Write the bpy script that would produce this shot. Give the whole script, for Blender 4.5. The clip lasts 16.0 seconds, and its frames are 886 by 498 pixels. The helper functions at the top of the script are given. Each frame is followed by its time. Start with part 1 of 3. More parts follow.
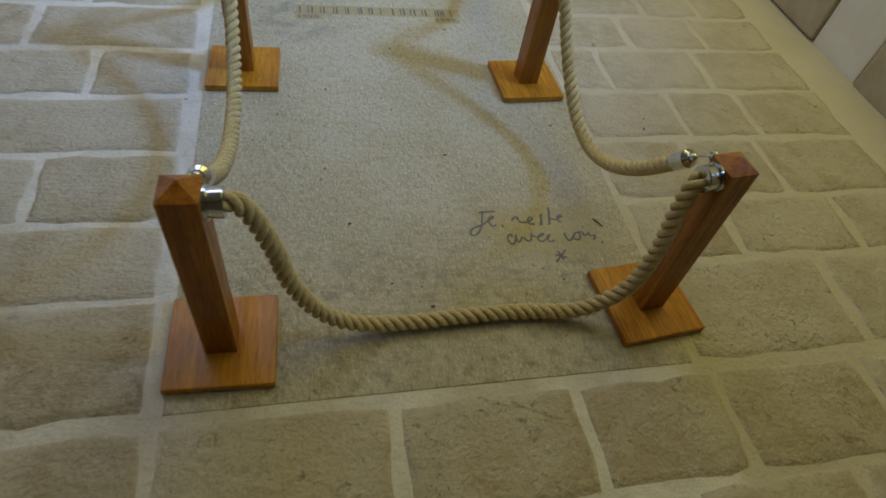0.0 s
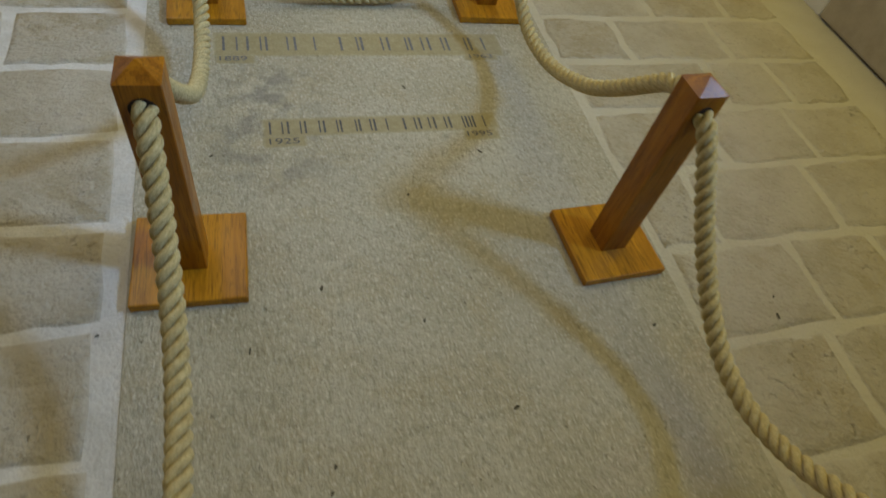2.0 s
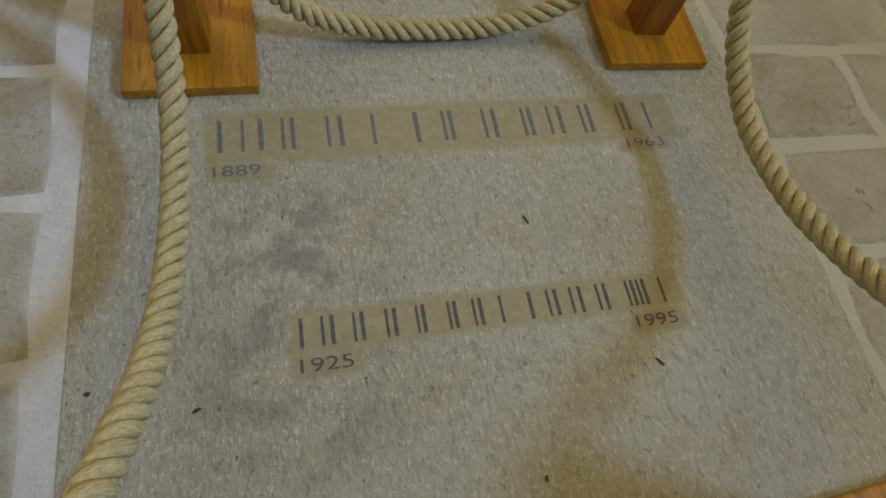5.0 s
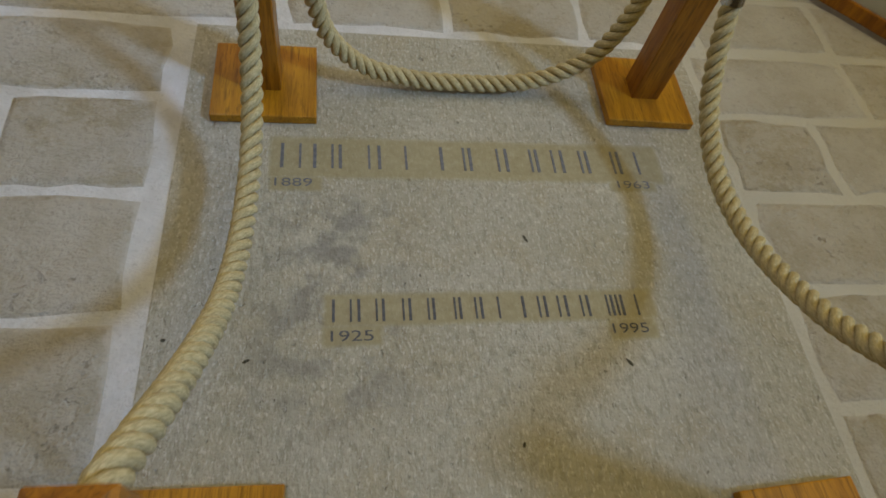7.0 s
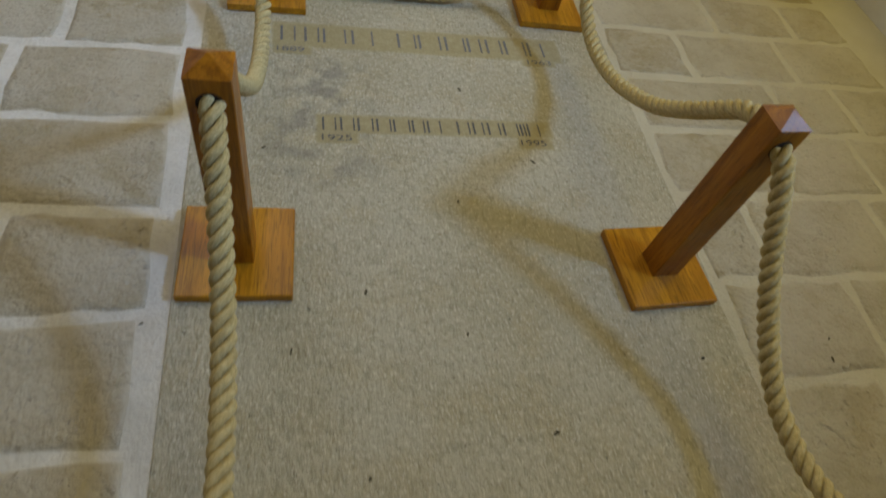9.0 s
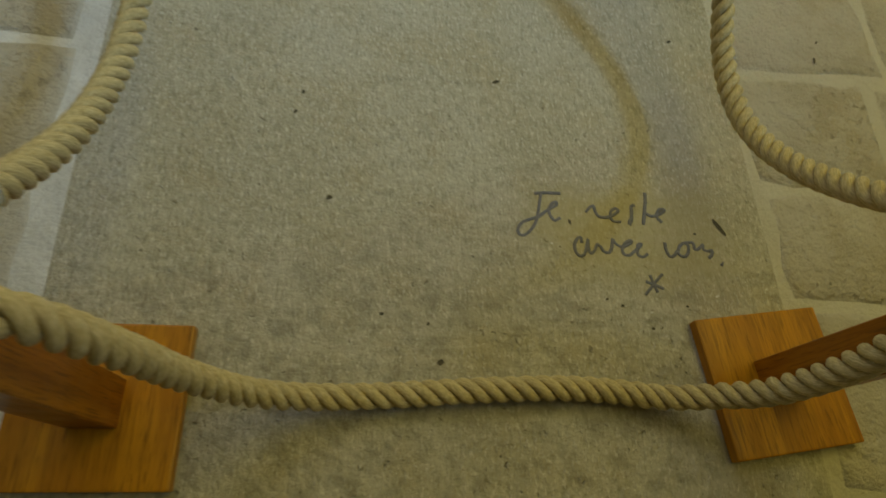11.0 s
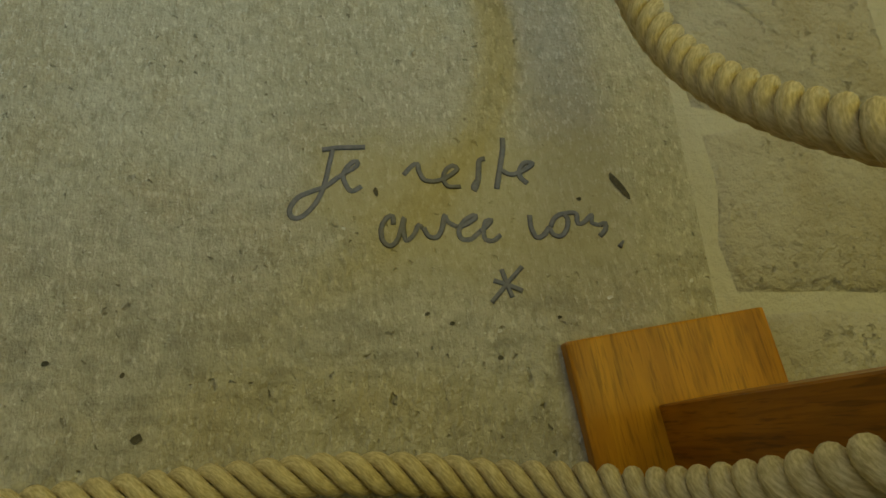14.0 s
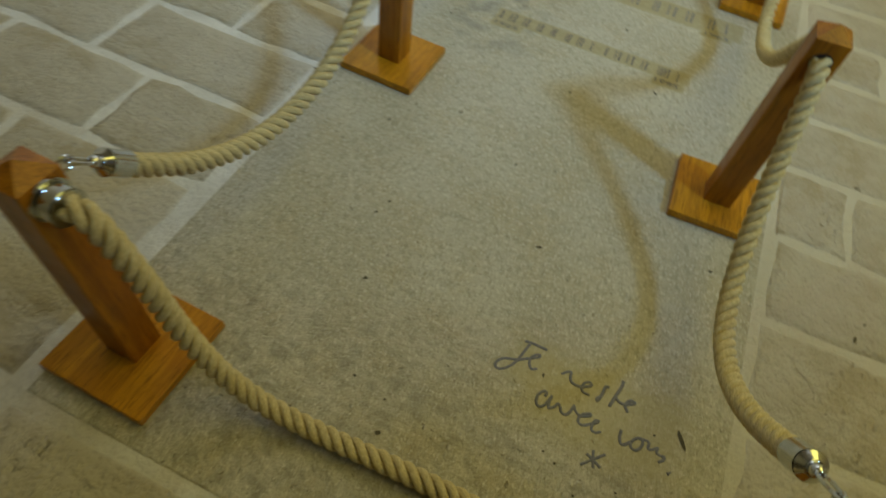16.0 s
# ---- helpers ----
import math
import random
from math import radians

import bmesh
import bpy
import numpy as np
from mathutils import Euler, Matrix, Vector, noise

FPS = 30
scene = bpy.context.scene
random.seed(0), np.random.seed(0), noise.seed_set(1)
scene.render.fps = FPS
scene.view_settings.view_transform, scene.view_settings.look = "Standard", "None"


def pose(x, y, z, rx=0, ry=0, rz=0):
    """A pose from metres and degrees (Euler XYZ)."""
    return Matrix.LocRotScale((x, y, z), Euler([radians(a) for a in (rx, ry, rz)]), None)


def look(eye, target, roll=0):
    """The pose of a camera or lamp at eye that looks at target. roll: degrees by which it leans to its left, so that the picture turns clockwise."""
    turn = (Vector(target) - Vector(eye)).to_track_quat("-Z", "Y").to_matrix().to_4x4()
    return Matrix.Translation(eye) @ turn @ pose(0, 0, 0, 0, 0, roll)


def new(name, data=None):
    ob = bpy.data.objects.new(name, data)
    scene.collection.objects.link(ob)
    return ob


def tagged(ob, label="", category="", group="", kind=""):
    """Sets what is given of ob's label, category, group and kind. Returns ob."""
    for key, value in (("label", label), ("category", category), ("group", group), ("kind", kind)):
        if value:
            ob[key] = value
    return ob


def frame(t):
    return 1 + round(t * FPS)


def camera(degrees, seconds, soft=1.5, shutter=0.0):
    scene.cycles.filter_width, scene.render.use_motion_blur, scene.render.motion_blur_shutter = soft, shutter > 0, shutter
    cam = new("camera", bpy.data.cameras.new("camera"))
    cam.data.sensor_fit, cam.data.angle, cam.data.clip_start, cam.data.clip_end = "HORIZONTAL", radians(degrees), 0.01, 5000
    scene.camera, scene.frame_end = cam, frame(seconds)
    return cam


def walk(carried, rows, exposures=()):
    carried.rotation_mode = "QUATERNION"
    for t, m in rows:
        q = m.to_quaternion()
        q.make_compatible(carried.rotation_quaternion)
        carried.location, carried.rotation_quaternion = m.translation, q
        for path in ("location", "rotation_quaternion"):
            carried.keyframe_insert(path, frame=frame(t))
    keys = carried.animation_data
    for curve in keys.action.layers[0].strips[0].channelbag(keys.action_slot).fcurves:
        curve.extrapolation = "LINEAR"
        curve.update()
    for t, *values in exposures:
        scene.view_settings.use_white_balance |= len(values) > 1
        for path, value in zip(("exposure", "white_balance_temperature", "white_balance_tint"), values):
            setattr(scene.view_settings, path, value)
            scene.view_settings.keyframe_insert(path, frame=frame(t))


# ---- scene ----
# A tomb slab set in a chapel's stone floor, roped off with six low wooden posts.
cam = camera(73.0, 16.0, soft=1.6, shutter=0.4)
PATH = [
    (0, 0.2793, -0.6380, 1.0856, 39.60, -7.32, -9.77),
    (0.5, 0.3107, -0.4659, 1.0015, 38.78, -9.01, -10.82),
    (1, 0.3114, -0.2146, 0.9792, 38.47, -10.59, -11.07),
    (1.5, 0.3135, -0.0075, 0.9821, 38.00, -9.66, -10.04),
    (2, 0.2451, 0.2320, 0.9802, 36.67, -9.68, -13.57),
    (2.5, 0.2319, 0.4155, 0.9818, 33.69, -9.91, -13.63),
    (3, 0.3017, 0.6210, 0.9531, 31.05, -7.04, -12.17),
    (3.5, 0.2680, 0.7948, 0.8703, 29.98, -8.16, -10.64),
    (3.7, 0.2696, 0.8548, 0.8433, 29.13, -8.62, -10.68),
    (5.8, 0.2975, 1.0509, 0.7461, 26.03, -9.02, -10.25),
    (6, 0.3014, 1.0464, 0.7648, 26.60, -8.39, -9.79),
    (6.5, 0.2805, 0.9948, 0.8057, 28.72, -8.15, -8.32),
    (7, 0.2664, 0.8791, 0.8756, 31.31, -8.59, -5.42),
    (7.5, 0.2442, 0.7644, 0.9201, 33.57, -9.42, -6.01),
    (8, 0.2143, 0.6514, 0.9669, 33.76, -10.04, -8.05),
    (8.5, 0.1944, 0.4762, 0.9915, 35.26, -10.69, -9.82),
    (9, 0.2050, 0.2847, 0.9698, 35.09, -10.71, -8.39),
    (9.5, 0.2244, 0.0982, 0.9586, 32.14, -9.73, -5.02),
    (10, 0.2621, -0.0680, 0.9592, 32.95, -9.53, -4.81),
    (10.2, 0.2691, -0.1375, 0.9412, 30.34, -9.90, -2.61),
    (12.3, 0.6989, 0.0060, 0.6030, 20.25, -4.14, -4.26),
    (12.5, 0.7132, 0.0236, 0.5717, 19.64, -4.07, -4.84),
    (13, 0.7320, 0.0553, 0.5501, 17.75, -4.56, -4.56),
    (13.5, 0.7319, 0.0473, 0.5546, 18.82, -4.53, -4.22),
    (14, 0.7355, 0.0473, 0.5598, 18.36, -4.87, -4.20),
    (14.5, 0.7339, 0.0380, 0.5864, 19.00, -4.46, -2.47),
    (15, 0.6846, -0.0181, 0.7043, 24.19, -4.42, 2.63),
    (15.5, 0.6518, -0.1185, 0.8409, 31.77, -4.93, 12.61),
    (16, 0.6607, -0.2244, 0.9739, 35.68, -6.06, 24.83),
]

walk(cam, [(t, pose(x, y, z, rx, ry, rz)) for t, x, y, z, rx, ry, rz in PATH],
     exposures=[(0, 0.02, 5450, 14), (0.5, -0.15, 5900, 11), (1, -0.08, 6350, 5), (2, -0.20, 6400, 9), (3, -0.30, 6420, 11), (6, -0.40, 6330, 15), (8, -0.32, 6380, 15),
                (9, -0.24, 6450, 12), (10, -0.12, 6480, 7), (12.5, -0.10, 6380, -6), (14.5, -0.13, 6380, -6), (16, -0.07, 6520, -2)])

# ---- light: cool daylight from a window, added area fills near the ceiling ----
world = bpy.data.worlds.new("world")
scene.world = world
world.use_nodes = True
world.node_tree.nodes["Background"].inputs[0].default_value = (1.0, 0.93, 0.72, 1)
world.node_tree.nodes["Background"].inputs[1].default_value = 0.008


def area_lamp(name, m, w, h, power, colour):
    data = bpy.data.lights.new(name, "AREA")
    data.shape, data.size, data.size_y = "RECTANGLE", w, h
    data.energy, data.color = power, colour
    ob = new(name, data)
    ob.matrix_world = m
    return ob


WINDOW_Y, WINDOW_Z, WALL_X = -0.16, 3.05, 3.43
daylight = area_lamp("window_daylight", look((WALL_X - 0.03, WINDOW_Y, WINDOW_Z), (-0.9, 2.2, 0)), 0.40, 0.50, 13.5, (0.36, 0.60, 1.0))
daylight.data.spread = radians(50)
# two added fills without fittings: warm from above, cool to brighten the west
area_lamp("warm_fill", look((2.1, 1.5, 3.65), (2.1, 1.5, 0)), 2.4, 3.3, 52, (1.0, 0.83, 0.19))
area_lamp("left_fill", look((-0.7, 3.0, 3.65), (-0.7, 3.0, 0)), 2.4, 2.0, 34, (0.93, 0.93, 1.0))


# ---- materials ----
class Nodes:
    """Short-hand for building a node material."""

    def __init__(self, name, rough=0.7, metal=0.0):
        self.m = bpy.data.materials.new(name)
        self.m.use_nodes = True
        self.t = self.m.node_tree
        self.b = self.t.nodes["Principled BSDF"]
        self.b.inputs["Roughness"].default_value = rough
        self.b.inputs["Metallic"].default_value = metal
        self.co = self.t.nodes.new("ShaderNodeTexCoord").outputs["Object"]

    def put(self, sock, value):
        if isinstance(value, bpy.types.NodeSocket):
            self.t.links.new(value, sock)
        elif isinstance(value, tuple) and len(value) == 3 and sock.type == "RGBA":
            sock.default_value = (*value, 1)
        else:
            sock.default_value = value

    def math(self, op, a, b=0.0, clamp=False):
        n = self.t.nodes.new("ShaderNodeMath")
        n.operation, n.use_clamp = op, clamp
        self.put(n.inputs[0], a)
        self.put(n.inputs[1], b)
        return n.outputs[0]

    def noise(self, scale, detail=4, rough=0.6, co=None, dist=0.0):
        n = self.t.nodes.new("ShaderNodeTexNoise")
        n.inputs["Scale"].default_value, n.inputs["Detail"].default_value = scale, detail
        n.inputs["Roughness"].default_value, n.inputs["Distortion"].default_value = rough, dist
        self.put(n.inputs["Vector"], co or self.co)
        return n.outputs["Fac"]

    def stretch(self, sx, sy, sz, co=None, move=None):
        n = self.t.nodes.new("ShaderNodeMapping")
        n.inputs["Scale"].default_value = (sx, sy, sz)
        self.put(n.inputs["Vector"], co or self.co)
        if move is not None:
            self.put(n.inputs["Location"], move)
        return n.outputs[0]

    def ramp(self, value, lo, hi, a=0.0, b=1.0):
        n = self.t.nodes.new("ShaderNodeMapRange")
        n.interpolation_type = "SMOOTHSTEP"
        self.put(n.inputs[0], value)
        for i, v in enumerate((lo, hi, a, b)):
            n.inputs[i + 1].default_value = v
        return n.outputs[0]

    def mix(self, fac, a, b, blend="MIX"):
        n = self.t.nodes.new("ShaderNodeMix")
        n.data_type, n.blend_type = "RGBA", blend
        self.put(n.inputs[0], fac)
        self.put(n.inputs[6], a)
        self.put(n.inputs[7], b)
        return n.outputs[2]

    def random(self):
        return self.t.nodes.new("ShaderNodeObjectInfo").outputs["Random"]

    def bump(self, height, strength, distance):
        n = self.t.nodes.new("ShaderNodeBump")
        n.inputs["Strength"].default_value, n.inputs["Distance"].default_value = strength, distance
        self.put(n.inputs["Height"], height)
        self.t.links.new(n.outputs[0], self.b.inputs["Normal"])

    def box(self, x0, x1, y0, y1, soft):
        """1 inside a rectangle of the plan, with a soft edge."""
        n = self.t.nodes.new("ShaderNodeSeparateXYZ")
        self.put(n.inputs[0], self.wob if hasattr(self, "wob") else self.co)
        parts = []
        for i, lo, hi in ((0, x0, x1), (1, y0, y1)):
            d = self.math("ABSOLUTE", self.math("SUBTRACT", n.outputs[i], (lo + hi) / 2))
            parts.append(self.ramp(d, (hi - lo) / 2 - soft, (hi - lo) / 2 + soft, 1, 0))
        return self.math("MULTIPLY", *parts)

    def colour(self, c):
        self.put(self.b.inputs["Base Color"], c)
        return self

    def rough(self, r):
        self.put(self.b.inputs["Roughness"], r)
        return self


def wobble(k, amount):
    """Plan coordinates shaken by noise, for ragged stain edges."""
    n = k.t.nodes.new("ShaderNodeTexNoise")
    n.inputs["Scale"].default_value = 35
    k.put(n.inputs["Vector"], k.co)
    s = k.t.nodes.new("ShaderNodeVectorMath")
    s.operation = "MULTIPLY_ADD"
    k.put(s.inputs[0], n.outputs["Color"])
    s.inputs[1].default_value = (amount, amount, 0)
    k.put(s.inputs[2], k.co)
    s2 = k.t.nodes.new("ShaderNodeVectorMath")
    s2.operation = "SUBTRACT"
    k.put(s2.inputs[0], s.outputs[0])
    s2.inputs[1].default_value = (amount / 2, amount / 2, 0)
    k.wob = s2.outputs[0]


def slab_material():
    k = Nodes("tomb_slab_stone", 0.75)
    wobble(k, 0.02)
    cloud = k.noise(4.0, 5)
    grain = k.noise(150, 5, 0.75)
    coarse = k.noise(55, 3, 0.6)
    c = k.mix(k.ramp(cloud, 0.35, 0.65), (0.455, 0.418, 0.31), (0.53, 0.495, 0.39))
    c = k.mix(k.ramp(k.noise(9, 5, 0.65), 0.45, 0.7, 0, 0.6), c, (0.455, 0.385, 0.24))
    c = k.mix(k.ramp(coarse, 0.4, 0.7, 0, 0.36), c, (0.325, 0.29, 0.20))
    # tool marks, longer than wide; pale flecks carry grain and painted window glints
    along = k.stretch(1.25, 0.5, 1.0)
    dents = k.noise(75, 4, 0.65, along, 0.3)
    flecks = k.noise(150, 3, 0.65, k.stretch(1.2, 0.55, 1.0, move=(3.1, 7.7, 0)))
    c = k.mix(k.ramp(dents, 0.36, 0.49, 0.42, 0), c, (0.25, 0.222, 0.145))
    c = k.mix(k.ramp(flecks, 0.54, 0.66, 0, 0.75), c, (0.67, 0.63, 0.52))
    c = k.mix(k.ramp(grain, 0.48, 0.75, 0, 0.5), c, (0.58, 0.55, 0.45))
    c = k.mix(k.ramp(k.noise(230, 2, 0.5), 0.60, 0.74, 0, 0.3), c, (0.18, 0.155, 0.105))
    # pits of the hammered face
    wide = k.stretch(0.85, 0.7, 1.0)
    pit = k.ramp(k.noise(120, 2, 0.5, wide, 0.4), 0.65, 0.74)
    gate = k.ramp(k.noise(14, 4), 0.40, 0.62)
    pits = k.math("MULTIPLY", pit, gate)
    c = k.mix(k.math("MULTIPLY", pits, 0.5), c, (0.10, 0.09, 0.06))
    # bright crystals
    c = k.mix(k.ramp(k.noise(210, 1, 0.5, k.stretch(1.0, 1.0, 1.0, move=(1.7, 4.1, 0))), 0.70, 0.78, 0, 0.7), c, (0.78, 0.76, 0.68))
    # grey dirt beside the first name, and dirt along the near end
    dirt = k.math("MULTIPLY", k.box(0.16, 0.36, 1.12, 1.52, 0.09), k.ramp(k.noise(16, 5), 0.42, 0.62))
    c = k.mix(k.math("MULTIPLY", dirt, 0.6), c, (0.17, 0.16, 0.145))
    edge = k.math("MULTIPLY", k.box(-0.2, 1.2, -0.2, 0.22, 0.12), k.ramp(k.noise(28, 5), 0.45, 0.68))
    c = k.mix(k.math("MULTIPLY", edge, 0.45), c, (0.20, 0.18, 0.13))
    # smoothed, yellowed fields behind the lettering
    del k.wob
    wobble(k, 0.006)
    fields = k.box(0.148, 0.915, 1.553, 1.648, 0.007)
    for x0, x1, y0, y1 in ((0.152, 0.243, 1.524, 1.556), (0.795, 0.89, 1.532, 1.556), (0.247, 0.812, 1.262, 1.319),
                           (0.245, 0.338, 1.229, 1.265), (0.718, 0.805, 1.226, 1.265)):
        fields = k.math("MAXIMUM", fields, k.box(x0, x1, y0, y1, 0.006))
    del k.wob
    wobble(k, 0.05)
    soft = k.math("MAXIMUM", k.box(0.665, 0.99, 0.255, 0.352, 0.025), k.box(0.73, 1.0, 0.19, 0.30, 0.04))
    c = k.mix(k.math("MULTIPLY", soft, 0.6), c, (0.40, 0.34, 0.155))
    smooth = k.mix(k.ramp(k.noise(60, 4), 0.3, 0.7), (0.33, 0.275, 0.135), (0.39, 0.33, 0.175))
    c = k.mix(k.math("MULTIPLY", fields, 0.8), c, smooth)
    k.colour(c).rough(k.ramp(flecks, 0.45, 0.7, 0.8, 0.5))
    h = k.math("ADD", k.math("MULTIPLY", dents, 1.6), k.math("MULTIPLY", flecks, 0.8))
    h = k.math("SUBTRACT", k.math("ADD", h, k.math("ADD", k.math("MULTIPLY", grain, 0.6), k.math("MULTIPLY", coarse, 1.8))), k.math("MULTIPLY", pits, 1.6))
    flat = k.math("MAXIMUM", fields, k.math("MULTIPLY", soft, 0.75))
    k.bump(k.math("MULTIPLY", k.math("SUBTRACT", h, 2.4), k.ramp(flat, 0, 1, 1, 0.2)), 0.8, 0.004)
    return k.m


def stone_material():
    k = Nodes("floor_limestone", 0.7)
    r = k.random()
    shift = k.t.nodes.new("ShaderNodeCombineXYZ")
    for i in range(3):
        k.put(shift.inputs[i], k.math("MULTIPLY", r, 37.0 + 11 * i))
    co = k.stretch(1, 1, 1, move=shift.outputs[0])
    cloud = k.noise(5.5, 5, 0.6, co)
    band = k.noise(3.2, 3, 0.5, co, 1.5)
    grain = k.noise(130, 5, 0.75, co)
    c = k.mix(k.ramp(cloud, 0.35, 0.65), (0.44, 0.39, 0.29), (0.57, 0.52, 0.42))
    c = k.mix(k.math("MULTIPLY", k.ramp(band, 0.46, 0.64), k.ramp(r, 0.1, 0.9, 0.1, 0.7)), c, (0.38, 0.295, 0.15))
    c = k.mix(k.ramp(r, 0.0, 1.0, 0.0, 0.3), c, (0.39, 0.345, 0.245))
    c = k.mix(k.ramp(k.noise(17, 6, 0.7, co), 0.44, 0.60, 0, 0.6), c, (0.54, 0.495, 0.40))
    c = k.mix(k.ramp(grain, 0.5, 0.8, 0, 0.6), c, (0.60, 0.56, 0.46))
    c = k.mix(k.ramp(k.noise(95, 3, 0.5, co), 0.56, 0.74, 0, 0.3), c, (0.22, 0.185, 0.125))
    pit = k.math("MULTIPLY", k.ramp(k.noise(70, 6, 0.75, co), 0.57, 0.64), k.ramp(k.noise(11, 4, 0.5, co), 0.50, 0.68))
    c = k.mix(k.math("MULTIPLY", pit, 0.28), c, (0.14, 0.12, 0.08))
    # lime smeared over the rims by the pointing
    at = k.t.nodes.new("ShaderNodeAttribute")
    at.attribute_name = "rim"
    lime = k.math("ADD", at.outputs["Fac"], k.math("MULTIPLY", k.math("SUBTRACT", k.noise(20, 6, 0.7, co), 0.5), 2.2))
    c = k.mix(k.ramp(lime, 0.62, 1.15, 0, 0.85), c, (0.58, 0.54, 0.455))
    k.colour(c).rough(k.ramp(cloud, 0.3, 0.7, 0.5, 0.75))
    h = k.math("SUBTRACT", k.math("ADD", grain, k.math("MULTIPLY", cloud, 2.0)), k.math("MULTIPLY", pit, 2.0))
    h = k.math("ADD", h, k.math("MULTIPLY", k.noise(30, 4, 0.6, co), 2.2))
    h = k.math("ADD", h, k.math("MULTIPLY", k.noise(85, 3, 0.6, co), 1.8))
    k.bump(h, 0.75, 0.005)
    return k.m


def mortar_material():
    k = Nodes("lime_mortar", 0.85)
    a, b = k.noise(9, 5), k.noise(120, 5, 0.7)
    c = k.mix(k.ramp(a, 0.3, 0.7), (0.62, 0.60, 0.55), (0.76, 0.74, 0.70))
    c = k.mix(k.ramp(b, 0.55, 0.75, 0, 0.5), c, (0.38, 0.35, 0.29))
    c = k.mix(k.math("MULTIPLY", k.ramp(k.noise(2.3, 3), 0.52, 0.68), 0.5), c, (0.42, 0.35, 0.22))
    # creamier pointing east of the tomb
    cream = k.box(1.06, 9.0, -9.0, 9.0, 0.02)
    c = k.mix(k.math("MULTIPLY", cream, 0.8), c, (0.54, 0.495, 0.375))
    k.colour(c).bump(k.math("ADD", b, k.math("MULTIPLY", k.noise(28, 5, 0.65), 2.0)), 0.7, 0.005)
    return k.m


def wood_material(name, along, dark, light):
    """Varnished wood with the grain along one axis."""
    k = Nodes(name, 0.38)
    r = k.random()
    shift = k.t.nodes.new("ShaderNodeCombineXYZ")
    for i in range(3):
        k.put(shift.inputs[i], k.math("MULTIPLY", r, 5.0 + 3 * i))
    s = [1.0, 1.0, 1.0]
    s[along] = 0.07
    co = k.stretch(*s, move=shift.outputs[0])
    figure = k.noise(38, 4, 0.55, co, 0.6)
    pores = k.noise(430, 2, 0.5, co)
    c = k.mix(k.ramp(figure, 0.35, 0.68), dark, light)
    c = k.mix(k.ramp(pores, 0.54, 0.70, 0, 0.42), c, tuple(v * 0.4 for v in dark))
    c = k.mix(k.ramp(k.noise(9, 4), 0.55, 0.75, 0, 0.3), c, tuple(v * 0.5 for v in dark))
    c = k.mix(k.ramp(k.noise(120, 3, 0.6, co, 1.2), 0.50, 0.62, 0, 0.3), c, tuple(v * 0.45 for v in dark))
    streaks = k.noise(240, 3, 0.6, co, 0.3)
    c = k.mix(k.ramp(streaks, 0.55, 0.66, 0, 0.5), c, tuple(v * 0.32 for v in dark))
    k.colour(c).rough(k.ramp(k.noise(25, 4), 0.3, 0.7, 0.38, 0.55))
    k.bump(k.math("SUBTRACT", pores, streaks), 0.12, 0.001)
    k.b.inputs["Coat Weight"].default_value = 0.22
    k.b.inputs["Specular IOR Level"].default_value = 0.28
    k.b.inputs["Coat Roughness"].default_value = 0.14
    return k.m


def rope_material():
    k = Nodes("hemp_rope", 0.85)
    uv = k.t.nodes.new("ShaderNodeUVMap").outputs[0]
    fibre = k.noise(1.0, 4, 0.6, k.stretch(26, 150, 1, uv))
    yarn = k.noise(1.0, 2, 0.5, k.stretch(9, 22, 1, uv))
    c = k.mix(k.ramp(fibre, 0.3, 0.7), (0.42, 0.33, 0.145), (0.70, 0.585, 0.315))
    c = k.mix(k.ramp(yarn, 0.5, 0.75, 0, 0.45), c, (0.30, 0.23, 0.11))
    c = k.mix(k.ramp(k.noise(14, 4), 0.5, 0.75, 0, 0.35), c, (0.34, 0.27, 0.15))
    k.colour(c).bump(k.math("ADD", fibre, yarn), 0.6, 0.002)
    return k.m


def plain(name, c1, c2, rough, scale=30.0, metal=0.0, bump=0.1):
    k = Nodes(name, rough, metal)
    n = k.noise(scale, 5)
    k.colour(k.mix(k.ramp(n, 0.3, 0.7), c1, c2))
    k.rough(k.ramp(k.noise(scale * 2.3, 4), 0.3, 0.7, rough * 0.8, min(1.0, rough * 1.25)))
    if bump:
        k.bump(n, bump, 0.004)
    return k.m


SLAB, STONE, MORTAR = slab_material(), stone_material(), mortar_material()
WOOD_BASE = wood_material("varnished_wood_base", 1, (0.41, 0.170, 0.006), (0.58, 0.262, 0.010))
WOOD_POST = wood_material("varnished_wood_post", 2, (0.27, 0.094, 0.004), (0.43, 0.165, 0.006))
ROPE = rope_material()
CHROME = plain("chrome", (0.66, 0.68, 0.71), (0.56, 0.58, 0.61), 0.14, 60, 1.0, 0.0)
HOLE_SHADE = plain("rope_hole_shade", (0.03, 0.018, 0.01), (0.02, 0.012, 0.008), 0.9)
INK_PALE = plain("faded_grey_paint", (0.13, 0.135, 0.15), (0.20, 0.20, 0.215), 0.8, 120)
INK = plain("incised_grey_paint", (0.075, 0.075, 0.085), (0.13, 0.13, 0.14), 0.8, 120)
PENCIL = plain("handwriting_grey_blue", (0.145, 0.145, 0.165), (0.20, 0.195, 0.215), 0.8, 150)
PIT = plain("chipped_hole", (0.05, 0.045, 0.03), (0.10, 0.085, 0.05), 0.9, 200)
PLASTER = plain("white_limewash", (0.72, 0.70, 0.65), (0.80, 0.79, 0.75), 0.85, 6, 0.0, 0.2)
LOW_BOUNCE = plain("low_bounce_wall", (0.10, 0.08, 0.055), (0.16, 0.13, 0.09), 0.9, 14, 0.0, 0.5)
